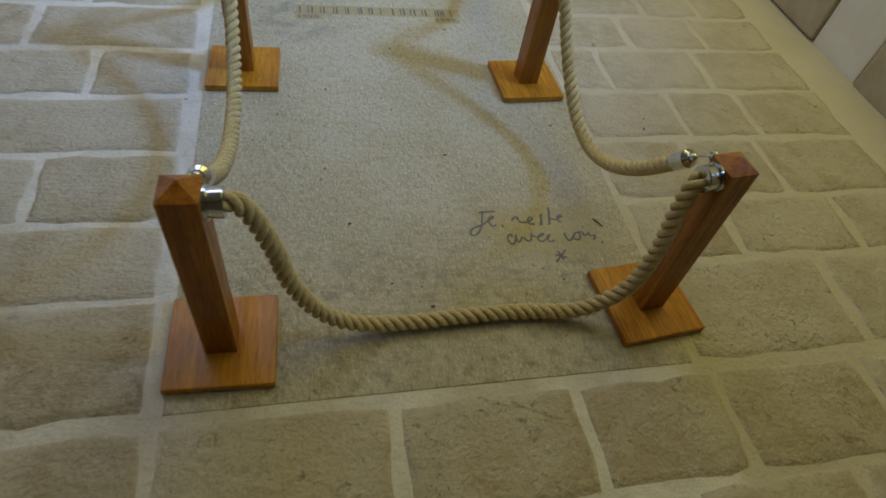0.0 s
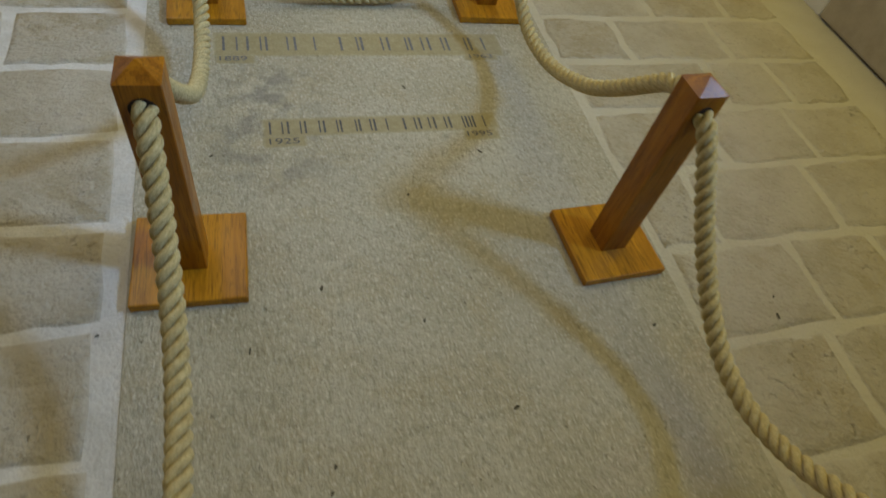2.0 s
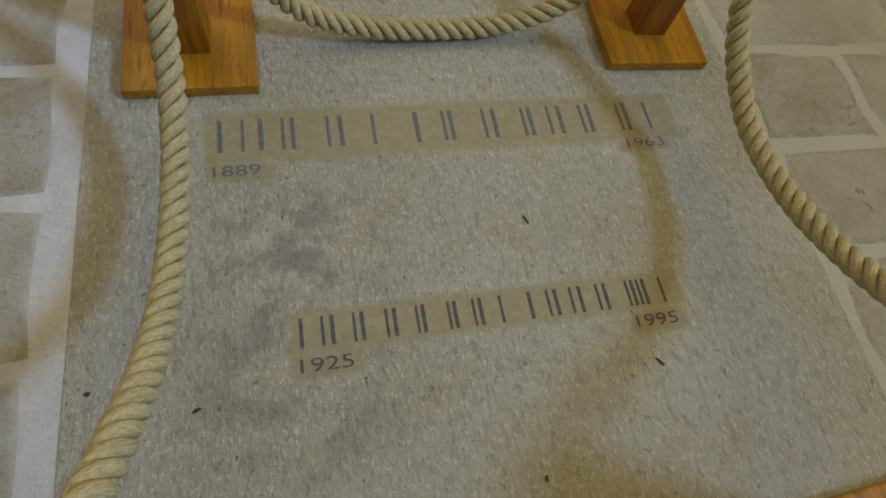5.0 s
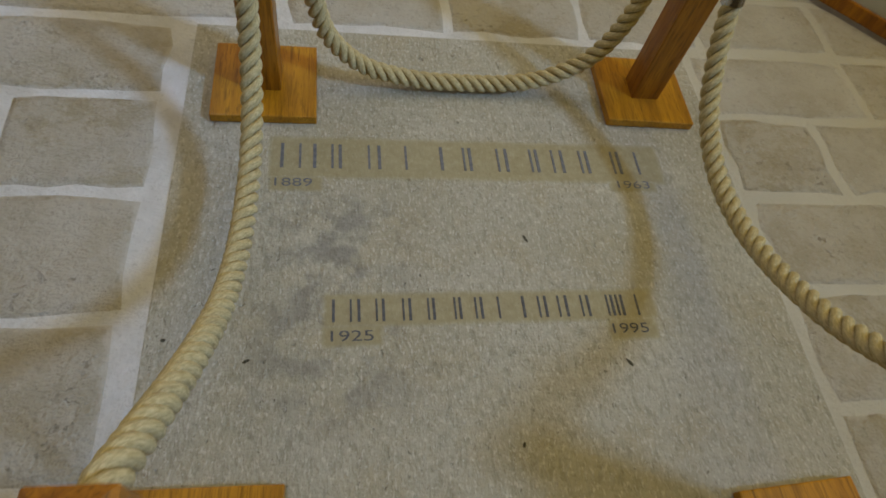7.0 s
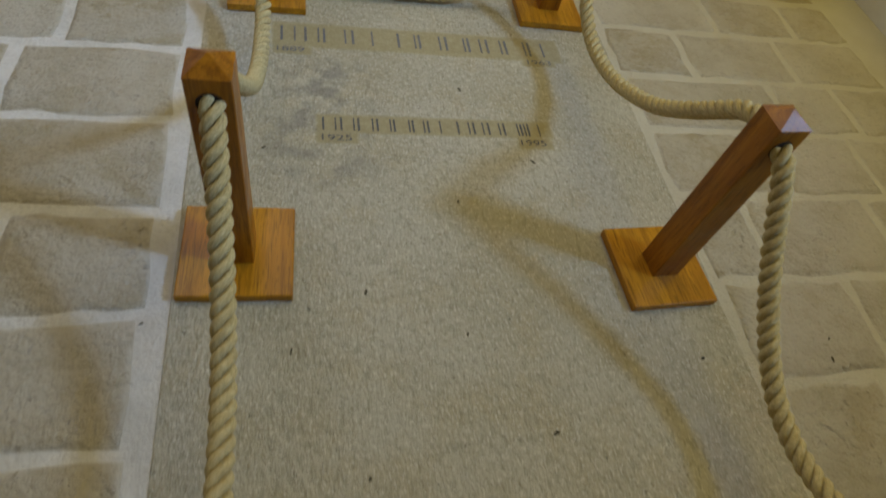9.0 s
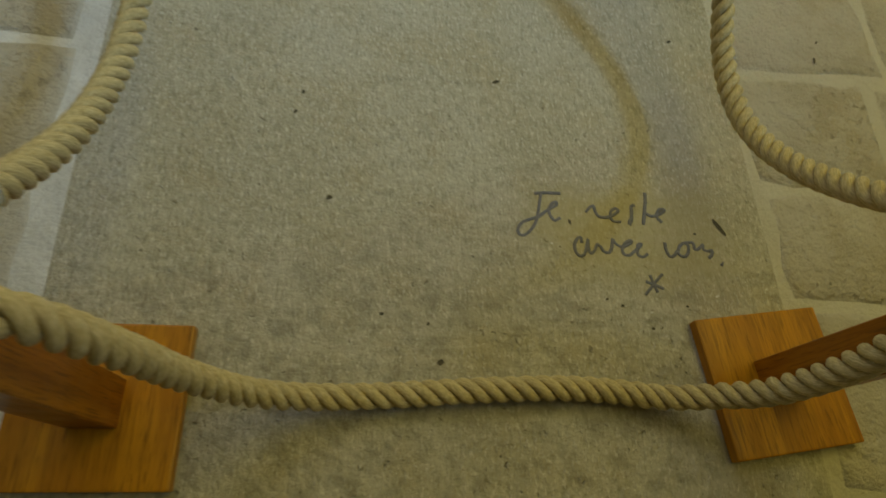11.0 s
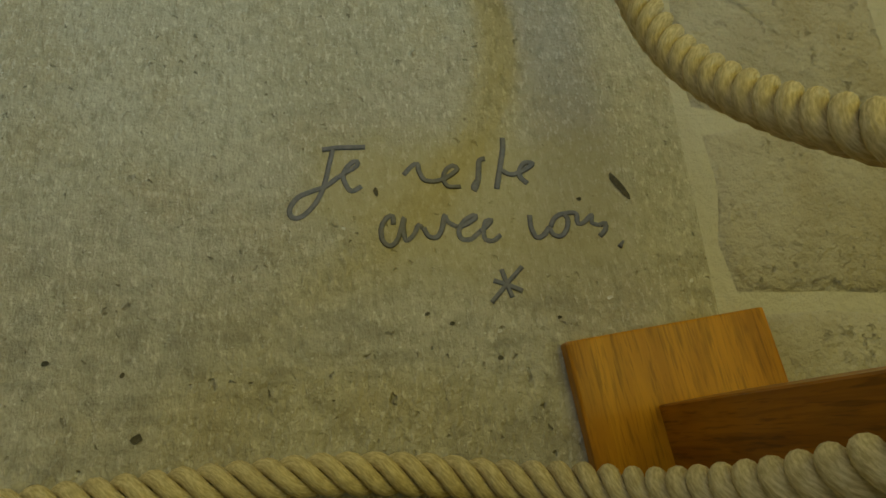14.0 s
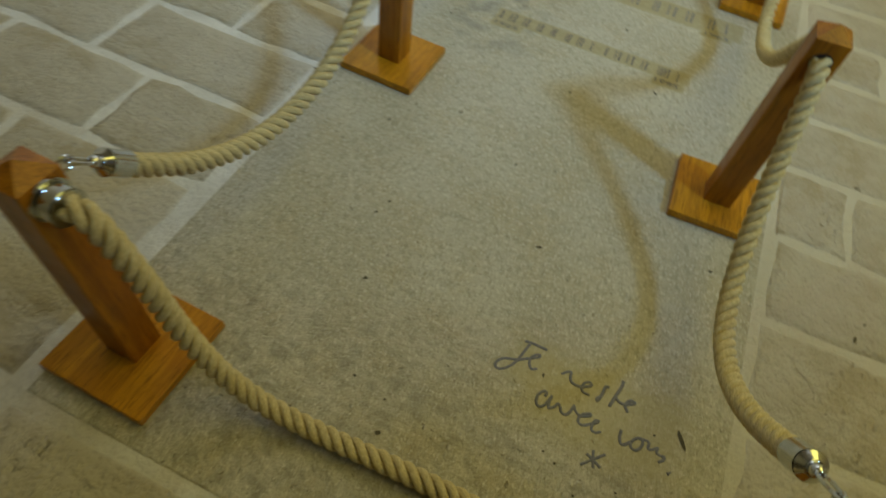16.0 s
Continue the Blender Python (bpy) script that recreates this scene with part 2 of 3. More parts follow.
WALLSTONE = plain("wall_stone", (0.40, 0.34, 0.24), (0.48, 0.42, 0.31), 0.85, 14, 0.0, 0.5)
BOARD = plain("grey_green_board", (0.44, 0.45, 0.36), (0.52, 0.52, 0.42), 0.4, 8)
FOOT = plain("grey_strip", (0.34, 0.30, 0.27), (0.42, 0.38, 0.34), 0.5, 40)
CEILING = plain("ceiling_bounce", (0.36, 0.31, 0.21), (0.44, 0.39, 0.28), 0.9, 3)


# ---- mesh helpers ----
def link(name, bm, material, parent=None, label="", smooth=False):
    me = bpy.data.meshes.new(name)
    bm.normal_update()
    bm.to_mesh(me)
    bm.free()
    me.materials.append(material)
    if smooth:
        me.polygons.foreach_set("use_smooth", [True] * len(me.polygons))
        if material is CHROME:
            me.set_sharp_from_angle(angle=radians(42))
    ob = new(name, me)
    if parent is not None:
        ob.parent = parent
    return tagged(ob, label)


def part(name, bm, material, parent, label="", smooth=False):
    return link(name, bm, material, parent, label, smooth)


def block(x0, x1, y0, y1, z0, z1, bevel=0.0, bm=None):
    bm = bm or bmesh.new()
    m = Matrix.Translation(((x0 + x1) / 2, (y0 + y1) / 2, (z0 + z1) / 2)) @ Matrix.Diagonal((x1 - x0, y1 - y0, z1 - z0, 1))
    made = bmesh.ops.create_cube(bm, size=1, matrix=m)
    if bevel:
        edges = list({e for v in made["verts"] for e in v.link_edges})
        bmesh.ops.bevel(bm, geom=edges, offset=bevel, segments=2, affect="EDGES", profile=0.6)
    return bm


def spline(points, step):
    """A smooth line through the points, sampled about every step metres."""
    p = [Vector(q) for q in points]
    p = [2 * p[0] - p[1], *p, 2 * p[-1] - p[-2]]
    line = []
    for i in range(1, len(p) - 2):
        n = max(2, int((p[i + 1] - p[i]).length / step))
        for j in range(n):
            t = j / n
            a, b, c, d = p[i - 1:i + 3]
            line.append(0.5 * (2 * b + (c - a) * t + (2 * a - 5 * b + 4 * c - d) * t * t + (3 * b - a - 3 * c + d) * t ** 3))
    return line + [p[-2]]


def frames(line):
    """Tangent and two carried-along normals for each point of a line."""
    result, n = [], None
    for i, q in enumerate(line):
        t = (line[min(i + 1, len(line) - 1)] - line[max(i - 1, 0)]).normalized()
        if n is None:
            n = t.orthogonal()
        n = (n - t * n.dot(t)).normalized()
        result.append((q, n, t.cross(n)))
    return result


def tube(line, radius, sides=8, bm=None, taper=None):
    bm = bm or bmesh.new()
    uv = bm.loops.layers.uv.verify()
    rings, run, runs = [], 0.0, []
    fr = frames(line)
    for i, (q, n, b) in enumerate(fr):
        if i:
            run += (q - fr[i - 1][0]).length
        runs.append(run)
        r = radius * (taper(i / (len(fr) - 1)) if taper else 1.0)
        rings.append([bm.verts.new(q + r * (math.cos(a) * n + math.sin(a) * b)) for a in (2 * math.pi * s / sides for s in range(sides))])
    for i in range(len(rings) - 1):
        for s in range(sides):
            f = bm.faces.new((rings[i][s], rings[i][(s + 1) % sides], rings[i + 1][(s + 1) % sides], rings[i + 1][s]))
            for loop, (u, v) in zip(f.loops, ((s, i), (s + 1, i), (s + 1, i + 1), (s, i + 1))):
                loop[uv].uv = (u / sides, runs[v])
    bm.faces.new(rings[0][::-1])
    bm.faces.new(rings[-1])
    return bm


def cylinder_between(a, b, r1, r2=None, sides=20, bevel=0.0):
    a, b = Vector(a), Vector(b)
    bm = bmesh.new()
    m = Matrix.Translation((a + b) / 2) @ (b - a).to_track_quat("Z", "Y").to_matrix().to_4x4()
    bmesh.ops.create_cone(bm, cap_ends=True, segments=sides, radius1=r1, radius2=r1 if r2 is None else r2, depth=(b - a).length, matrix=m)
    if bevel:
        rim = [e for e in bm.edges if sorted(len(f.verts) for f in e.link_faces)[-1] > 4]
        bmesh.ops.bevel(bm, geom=rim, offset=bevel, segments=2, affect="EDGES")
    return bm


# ---- structure: floor bed, walls, ceiling ----
SX0, SX1, SY0, SY1 = -0.012, 1.068, -0.122, 1.945
X0, X1, Y0, Y1, TOP = -2.6, WALL_X, -2.4, 4.2, 3.8
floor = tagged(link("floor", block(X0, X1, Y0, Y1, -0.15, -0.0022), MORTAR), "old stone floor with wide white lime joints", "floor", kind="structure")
tagged(link("wall_west", block(X0 - 0.3, X0, Y0 - 0.3, Y1 + 0.3, -0.15, TOP), PLASTER), "white limewashed chapel wall", "wall", kind="structure")
# unseen closing wall, darkened so less light bounces on to the near end
tagged(link("wall_south", block(X0, X1, Y0 - 0.3, Y0, -0.15, TOP), LOW_BOUNCE), "unseen south wall, coloured dark to cut bounced light", "wall", kind="structure")
tagged(link("wall_north", block(X0, X1, Y1, Y1 + 0.3, -0.15, TOP), PLASTER), "white limewashed chapel wall", "wall", kind="structure")
# ceiling out of view; its brown tone dims and warms the light it returns
tagged(link("ceiling", block(X0 - 0.3, X1 + 0.5, Y0 - 0.3, Y1 + 0.3, TOP + 0.002, TOP + 0.2), CEILING), "unseen brownish ceiling, toned to dim and warm the bounce", "ceiling", kind="structure")
WW, WH = 0.5, 0.7
wall = block(X1, X1 + 0.45, Y0 - 0.3, WINDOW_Y - WW / 2, -0.15, TOP)
block(X1, X1 + 0.45, WINDOW_Y + WW / 2, Y1 + 0.3, -0.15, TOP, bm=wall)
block(X1, X1 + 0.45, WINDOW_Y - WW / 2, WINDOW_Y + WW / 2, -0.15, WINDOW_Z - WH / 2, bm=wall)
block(X1, X1 + 0.45, WINDOW_Y - WW / 2, WINDOW_Y + WW / 2, WINDOW_Z + WH / 2, TOP, bm=wall)
tagged(link("wall_east", wall, WALLSTONE), "rough ochre stone wall with a small deep window", "wall", kind="structure")

# white plinth along the east wall, with a stone block set in it
PX = 2.2
tagged(link("plinth", block(PX, X1 - 0.002, 1.775, Y1, -0.01, 0.46, 0.01), PLASTER), "white limewashed ledge along the wall", "ledge", kind="structure")
tagged(link("plinth_near", block(PX, X1 - 0.002, 0.90, 1.165, -0.01, 0.46, 0.01), PLASTER), "white limewashed ledge along the wall", "ledge", kind="structure")
tagged(link("pilaster_base", block(PX - 0.012, X1 - 0.002, 1.171, 1.769, 0.004, 0.52, 0.012), WALLSTONE), "rough ochre stone block standing in the white ledge", "stone block", kind="structure")
tagged(link("wall_foot", block(PX - 0.006, X1 - 0.002, Y0, 0.894, -0.01, 0.50, 0.012), WALLSTONE), "rough ochre stone foot of the chapel wall", "wall", kind="structure")

# ---- the tomb slab ----
slab = tagged(link("tomb_slab", block(SX0, SX1, SY0, SY1, -0.06, 0.0, 0.003), SLAB),
              "pale grey-beige hammered stone tomb slab set flush in the floor", "tomb slab")


def flat_bar(x0, x1, y0, y1, z0=-0.001, z1=0.0012):
    return block(x0, x1, y0, y1, z0, z1)


def letter_bars(edges, y0, y1, w, ink):
    """Plain upright bars in place of a carved name, one pair for each letter."""
    for a, b in edges:
        bm = flat_bar(a, a + w, y0, y1)
        block(b - w * 0.7, b, y0, y1, -0.001, 0.0012, bm=bm)
        part("inscription_bar", bm, ink, slab, "dark grey carved lettering shown as bars")


NAME_A = ((.168, .205), (.226, .263), (.272, .330), (.344, .399), (.462, .511), (.518, .578), (.590, .645), (.652, .690), (.704, .748), (.757, .816), (.824, .868))
NAME_B = ((.260, .291), (.300, .332), (.339, .375), (.382, .416), (.421, .460), (.465, .495), (.501, .534), (.573, .604), (.612, .639), (.649, .680), (.688, .727), (.732, .745), (.750, .781))
letter_bars(NAME_A, 1.575, 1.631, 0.006, INK_PALE)
letter_bars(NAME_B, 1.270, 1.309, 0.0045, INK)


def carved_number(text, x0, x1, y, h, ink):
    cu = bpy.data.curves.new("year", "FONT")
    cu.body, cu.size, cu.extrude = text, 1.0, 0.0
    tmp = bpy.data.objects.new("year", cu)
    me = bpy.data.meshes.new_from_object(tmp)
    bm = bmesh.new()
    bm.from_mesh(me)
    bpy.data.objects.remove(tmp)
    bpy.data.meshes.remove(me)
    xs, ys = [v.co.x for v in bm.verts], [v.co.y for v in bm.verts]
    for v in bm.verts:
        v.co = ((v.co.x - min(xs)) / (max(xs) - min(xs)) * (x1 - x0) + x0, (v.co.y - min(ys)) / (max(ys) - min(ys)) * h + y, 0.0012)
    part("year_numerals", bm, ink, slab, "small carved grey year numerals")


carved_number("1889", 0.160, 0.225, 1.533, 0.018, INK_PALE)
carved_number("1963", 0.810, 0.877, 1.539, 0.018, INK_PALE)
carved_number("1925", 0.258, 0.324, 1.237, 0.018, INK)
carved_number("1995", 0.724, 0.788, 1.237, 0.018, INK)


def stroke(points, r=0.0028):
    """One pen stroke of the handwriting, flattened on to the slab."""
    line = spline([(x, y, 0) for x, y in points], 0.0025)
    bm = tube(line, r, 6)
    for v in bm.verts:
        v.co.z = v.co.z * 0.06 + 0.0006
    part("pen_stroke", bm, PENCIL, slab, "handwritten words cut and painted grey-blue", True)


# "Je reste / avec vous." and a star
stroke([(0.6800, 0.3420), (0.6960, 0.3440), (0.7100, 0.3440), (0.7240, 0.3440)], 0.003)
stroke([(0.6910, 0.3420), (0.6870, 0.3250), (0.6830, 0.3070), (0.6780, 0.2920), (0.6700, 0.2790), (0.6590, 0.2690), (0.6500, 0.2690), (0.6480, 0.2780), (0.6560, 0.2900), (0.6690, 0.2960), (0.6830, 0.3010), (0.6960, 0.3110)], 0.0027)
stroke([(0.6950, 0.3100), (0.7060, 0.3170), (0.7150, 0.3230), (0.7150, 0.3280), (0.7080, 0.3250), (0.7010, 0.3140), (0.7030, 0.3030), (0.7090, 0.2950), (0.7190, 0.3000)], 0.0027)
stroke([(0.7620, 0.3110), (0.7710, 0.3210), (0.7770, 0.3230), (0.7780, 0.3150), (0.7830, 0.3050), (0.7930, 0.3030), (0.8020, 0.3050), (0.8100, 0.3090), (0.8180, 0.3160), (0.8130, 0.3200), (0.8050, 0.3140), (0.8030, 0.3040), (0.8070, 0.2970), (0.8200, 0.2960)], 0.0027)
stroke([(0.8480, 0.3270), (0.8420, 0.3250), (0.8400, 0.3130), (0.8380, 0.3010), (0.8340, 0.2920), (0.8330, 0.2960), (0.8370, 0.3020)], 0.003)
stroke([(0.8690, 0.3510), (0.8680, 0.3380), (0.8640, 0.3210), (0.8600, 0.3050), (0.8570, 0.2920)], 0.0031)
stroke([(0.8640, 0.3130), (0.8730, 0.3080), (0.8830, 0.3100), (0.8940, 0.3160), (0.8980, 0.3200), (0.8900, 0.3210), (0.8840, 0.3140), (0.8830, 0.3050), (0.8900, 0.2970)], 0.003)
stroke([(0.7490, 0.2570), (0.7490, 0.2660), (0.7430, 0.2650), (0.7370, 0.2540), (0.7380, 0.2410), (0.7450, 0.2350), (0.7530, 0.2420), (0.7600, 0.2640), (0.7590, 0.2520), (0.7610, 0.2400), (0.7690, 0.2460), (0.7740, 0.2560), (0.7780, 0.2520)], 0.0027)
stroke([(0.7790, 0.2530), (0.7830, 0.2440), (0.7910, 0.2420), (0.7970, 0.2500), (0.8010, 0.2650), (0.8040, 0.2580), (0.8130, 0.2520)], 0.0027)
stroke([(0.8130, 0.2520), (0.8230, 0.2550), (0.8320, 0.2610), (0.8300, 0.2640), (0.8200, 0.2580), (0.8140, 0.2470), (0.8170, 0.2390), (0.8260, 0.2390), (0.8350, 0.2460)], 0.0027)
stroke([(0.8350, 0.2460), (0.8430, 0.2520), (0.8480, 0.2580), (0.8420, 0.2570), (0.8390, 0.2470), (0.8400, 0.2380), (0.8480, 0.2360), (0.8560, 0.2420)], 0.0027)
stroke([(0.8880, 0.2620), (0.8880, 0.2490), (0.8920, 0.2380), (0.8990, 0.2390), (0.9070, 0.2480)], 0.0028)
stroke([(0.9070, 0.2470), (0.9100, 0.2400), (0.9180, 0.2380), (0.9250, 0.2460), (0.9270, 0.2570), (0.9220, 0.2620), (0.9130, 0.2570), (0.9080, 0.2480)], 0.0027)
stroke([(0.9220, 0.2620), (0.9320, 0.2630), (0.9370, 0.2610), (0.9370, 0.2510), (0.9440, 0.2520), (0.9530, 0.2600), (0.9520, 0.2510), (0.9600, 0.2480)], 0.0026)
stroke([(0.9600, 0.2480), (0.9660, 0.2500), (0.9650, 0.2430), (0.9580, 0.2360)], 0.0028)
stroke([(0.9780, 0.2280), (0.9790, 0.2270), (0.9810, 0.2260)], 0.005)
stroke([(0.8740, 0.2080), (0.8580, 0.1920), (0.8400, 0.1730)], 0.0026)
stroke([(0.8440, 0.1950), (0.8570, 0.1900), (0.8720, 0.1830)], 0.0027)
stroke([(0.8530, 0.2060), (0.8570, 0.1900), (0.8610, 0.1770)], 0.0026)


def chip(x, y, l, w, turn, material=PIT, label="dark chipped hole in the stone", owner=slab, z=0.0):
    """A small dark hole in the slab."""
    bm = bmesh.new()
    n = 9
    rim = [bm.verts.new((x, y, z + 0.0011)) for _ in range(n)]
    for i, v in enumerate(rim):
        a = 2 * math.pi * i / n
        s = random.uniform(0.7, 1.2)
        px, py = math.cos(a) * l / 2 * s, math.sin(a) * w / 2 * s
        v.co.x += px * math.cos(turn) - py * math.sin(turn)
        v.co.y += px * math.sin(turn) + py * math.cos(turn)
    mid = bm.verts.new((x, y, z + 0.0006))
    for i in range(n):
        bm.faces.new((rim[i], rim[(i + 1) % n], mid))
    part("chip", bm, material, owner, label)


for x, y, l, w, turn in ((.987, .292, .036, .009, -1.05), (.738, 1.186, .016, .006, -.9), (.600, 1.423, .016, .006, -1.2), (.972, .676, .012, .006, .3),
                         (.357, .322, .010, .008, 0), (.632, .558, .014, .008, .4), (.520, .070, .010, .008, .5), (.438, .139, .007, .006, 0),
                         (.942, .278, .005, .004, 0), (.800, .155, .005, .004, 0),
                         (.905, .155, .004, .004, 0), (.733, .293, .005, .010, .2), (.325, .848, .014, .006, 1.3), (.539, 1.066, .010, .005, 1.2),
                         (0.190, 0.736, 0.014, 0.005, 1.4), (0.506, 0.752, 0.012, 0.005, 1.3), (0.308, 0.514, 0.01, 0.005, 1.5), (0.015, 1.247, 0.008, 0.007, 0), (0.135, 1.210, 0.012, 0.006, 0.5), (0.298, 0.475, 0.008, 0.006, 1.2), (0.777, 0.165, 0.006, 0.004, 0.3), (0.504, 0.125, 0.006, 0.004, 1.2), (0.843, 0.120, 0.006, 0.005, 0)):
    chip(x, y, l, w, turn)
for x, y, l, w in ((.958, .172, .006, .004), (.845, .145, .005, .004), (.862, .108, .005, .003), (1.045, .185, .006, .004), (.700, .255, .004, .004)):
    chip(x, y, l, w, 0.4, MORTAR, "pale chip")


chip(1.267, 0.654, .014, .006, 1.3, owner=floor, z=0.0022)
chip(1.285, 0.70, .010, .005, .9, owner=floor, z=0.0022)
chip(-0.052, 0.800, .008, .006, .2, owner=floor, z=0.0022)


# ---- stanchions ----
POST_W, BODY_TOP, APEX, BASE_H = 0.060, 0.436, 0.455, 0.020


def stanchion(x, y, size, turn, label):
    thing = new("rope_stanchion")
    thing.matrix_world = pose(x, y, 0, 0, 0, turn)
    tagged(thing, label, "stanchion", "stanchions round the tomb")
    part("base", block(-size / 2, size / 2, -size / 2, size / 2, 0.0008, BASE_H, 0.003), WOOD_BASE, thing, "square orange-brown varnished base board")
    w = POST_W / 2
    bm = block(-w, w, -w, w, BASE_H - 0.002, BODY_TOP)
    topv = [v for v in bm.verts if v.co.z > 0.3]
    topf = [f for f in bm.faces if all(v in topv for v in f.verts)]
    bmesh.ops.poke(bm, faces=topf)
    max(bm.verts, key=lambda v: (v.co.z, -abs(v.co.x) - abs(v.co.y))).co.z = APEX
    edges = [e for e in bm.edges if abs(e.verts[0].co.x - e.verts[1].co.x) < 1e-4 and abs(e.verts[0].co.y - e.verts[1].co.y) < 1e-4]
    bmesh.ops.bevel(bm, geom=edges, offset=0.0016, segments=1, affect="EDGES")
    part("post", bm, WOOD_POST, thing, "square post with a pyramid top")
    return thing


def flange(thing, at, way):
    """A chrome cup fixed to a face of the post, into which a rope end goes."""
    a, d = Vector(at), Vector(way)
    socket = part("rope_socket", cylinder_between(a - d * 0.001, a + d * 0.007, 0.028, bevel=0.002, sides=32), CHROME, thing, "chrome rope socket with a flange", True)
    part("cup", cylinder_between(a + d * 0.006, a + d * 0.030, 0.0235, 0.0255, bevel=0.002, sides=32), CHROME, socket, "", True)


def hole(thing, at, way):
    a, d = Vector(at), Vector(way)
    # no hole is cut: a dark disc gives the shade round the rope
    part("rope_hole", cylinder_between(a - d * 0.004, a + d * 0.0008, 0.0188, sides=24), HOLE_SHADE, thing, "dark disc coloured as the shade inside a rope hole")


def eye(thing, at, way):
    """A chrome plate and ring to which a rope's hook clips."""
    a, d = Vector(at), Vector(way)
    part("eye_plate", cylinder_between(a - d * 0.001, a + d * 0.005, 0.014, bevel=0.001), CHROME, thing, "small chrome eye plate", True)
    ring = [a + d * 0.016 + 0.010 * (math.cos(t) * d + math.sin(t) * Vector((0, 0, 1))) for t in (2 * math.pi * i / 20 for i in range(20))]
    part("ring", tube(ring, 0.0024, 8), CHROME, thing, "chrome ring", True)


H = POST_W / 2
LABEL = "low varnished wooden post on square base"
near_left = stanchion(0.0885, 0.0164, 0.204, -1.4, LABEL + " with chrome fittings")
near_right = stanchion(1.0125, 0.0394, 0.202, 6.5, LABEL + " with chrome fittings")
mid_left = stanchion(0.0975, 0.936, 0.198, -1.6, LABEL + " with rope through it")
mid_right = stanchion(0.946, 0.885, 0.194, 2.6, LABEL + " with rope through it")
far_left = stanchion(0.1345, 1.774, 0.192, 0.5, LABEL)
far_right = stanchion(0.921, 1.795, 0.191, -1.5, LABEL)
flange(near_left, (H, 0, 0.408), (1, 0, 0))
flange(near_right, (-H, 0, 0.408), (-1, 0, 0))
flange(far_left, (H, 0, 0.408), (1, 0, 0))
flange(far_right, (-H, 0, 0.408), (-1, 0, 0))
eye(near_left, (0.008, H, 0.412), (0, 1, 0))
eye(near_right, (-0.005, H, 0.412), (0, 1, 0))
eye(far_left, (0, -H, 0.412), (0, -1, 0))
eye(far_right, (0, -H, 0.412), (0, -1, 0))
for post in (mid_left, mid_right):
    hole(post, (0, -H, 0.396), (0, -1, 0))
    hole(post, (0, H, 0.396), (0, 1, 0))


# ---- ropes ----
def barrier_rope(points, label, hook_start=None, hook_end=None):
    """A thick three-strand rope along a hanging line, with chrome ferrules and hooks where asked."""
    thing = new("barrier_rope")
    tagged(thing, label, "rope", "ropes round the tomb")
    line = spline(points, 0.005)
    fr = frames(line)
    run, last, strands = 0.0, line[0], [[], [], []]
    for q, n, b in fr:
        run += (q - last).length
        last = q
        for s in range(3):
            a = 2 * math.pi * (run / 0.067 + s / 3)
            strands[s].append(q + 0.0108 * (math.cos(a) * n + math.sin(a) * b))
    for s in strands:
        part("strand", tube(s, 0.0073, 12), ROPE, thing, "", True)
    for where, sign in ((hook_start, 1), (hook_end, -1)):
        if where is None:
            continue
        tip = line[0] if sign > 0 else line[-1]
        d = ((line[8] - line[0]) if sign > 0 else (line[-9] - line[-1])).normalized()
        fer = part("ferrule", cylinder_between(tip - d * 0.012, tip + d * 0.031, 0.0190, bevel=0.002, sides=32), CHROME, thing, "polished chrome end cap", True)
        part("nose", cylinder_between(tip - d * 0.019, tip - d * 0.0115, 0.0105, 0.0184, sides=32), CHROME, fer, "", True)
        knob = bmesh.new()
        bmesh.ops.create_uvsphere(knob, u_segments=20, v_segments=12, radius=0.0088, matrix=Matrix.Translation(tip - d * 0.0245))
        part("knob", knob, CHROME, fer, "round chrome swivel knob", True)
        w = Vector(where)
        start = tip - d * 0.031
        way, mid, half = (w - start).normalized(), (w + start) / 2, (w - start).length / 2 + 0.004
        across = way.cross(Vector((0, 0, 1))).normalized()
        loop = [mid + way * half * math.cos(t) + across * 0.0075 * math.sin(t) for t in (2 * math.pi * i / 28 for i in range(29))]
        part("hook", tube(loop, 0.0026, 8), CHROME, fer, "chrome snap hook", True)
    return thing


ROPE_LABEL = "thick twisted natural rope hanging between two low posts"
barrier_rope([(0.1445, 0.0170, 0.408), (0.1640, 0.0180, 0.404), (0.1860, 0.0178, 0.366), (0.2100, 0.0180, 0.283), (0.2310, 0.0180, 0.188), (0.2800, 0.0160, 0.094),
              (0.3500, 0.0180, 0.040), (0.4500, 0.0220, 0.022), (0.5500, 0.0270, 0.020), (0.6200, 0.0290, 0.020), (0.6900, 0.0295, 0.020), (0.7600, 0.0240, 0.021),
              (0.8250, 0.0140, 0.032), (0.8780, 0.0090, 0.068), (0.9180, 0.0040, 0.135), (0.9350, 0.0110, 0.240), (0.9390, 0.0250, 0.335), (0.9450, 0.0320, 0.390), (0.9530, 0.0340, 0.408)],
             "thick twisted natural rope sagging on to the tomb slab")
barrier_rope([(0.0995, 0.1119, 0.369), (0.1010, 0.1643, 0.318), (0.1034, 0.2400, 0.258), (0.1057, 0.3270, 0.212), (0.1071, 0.4140, 0.186), (0.1076, 0.5010, 0.178),
              (0.1072, 0.5880, 0.184), (0.1058, 0.6750, 0.210), (0.1041, 0.7446, 0.247), (0.1020, 0.8142, 0.303), (0.1003, 0.8664, 0.362), (0.0992, 0.8969, 0.392),
              (0.0986, 0.9143, 0.396)], ROPE_LABEL, hook_start=(0.0975, 0.0664, 0.412))
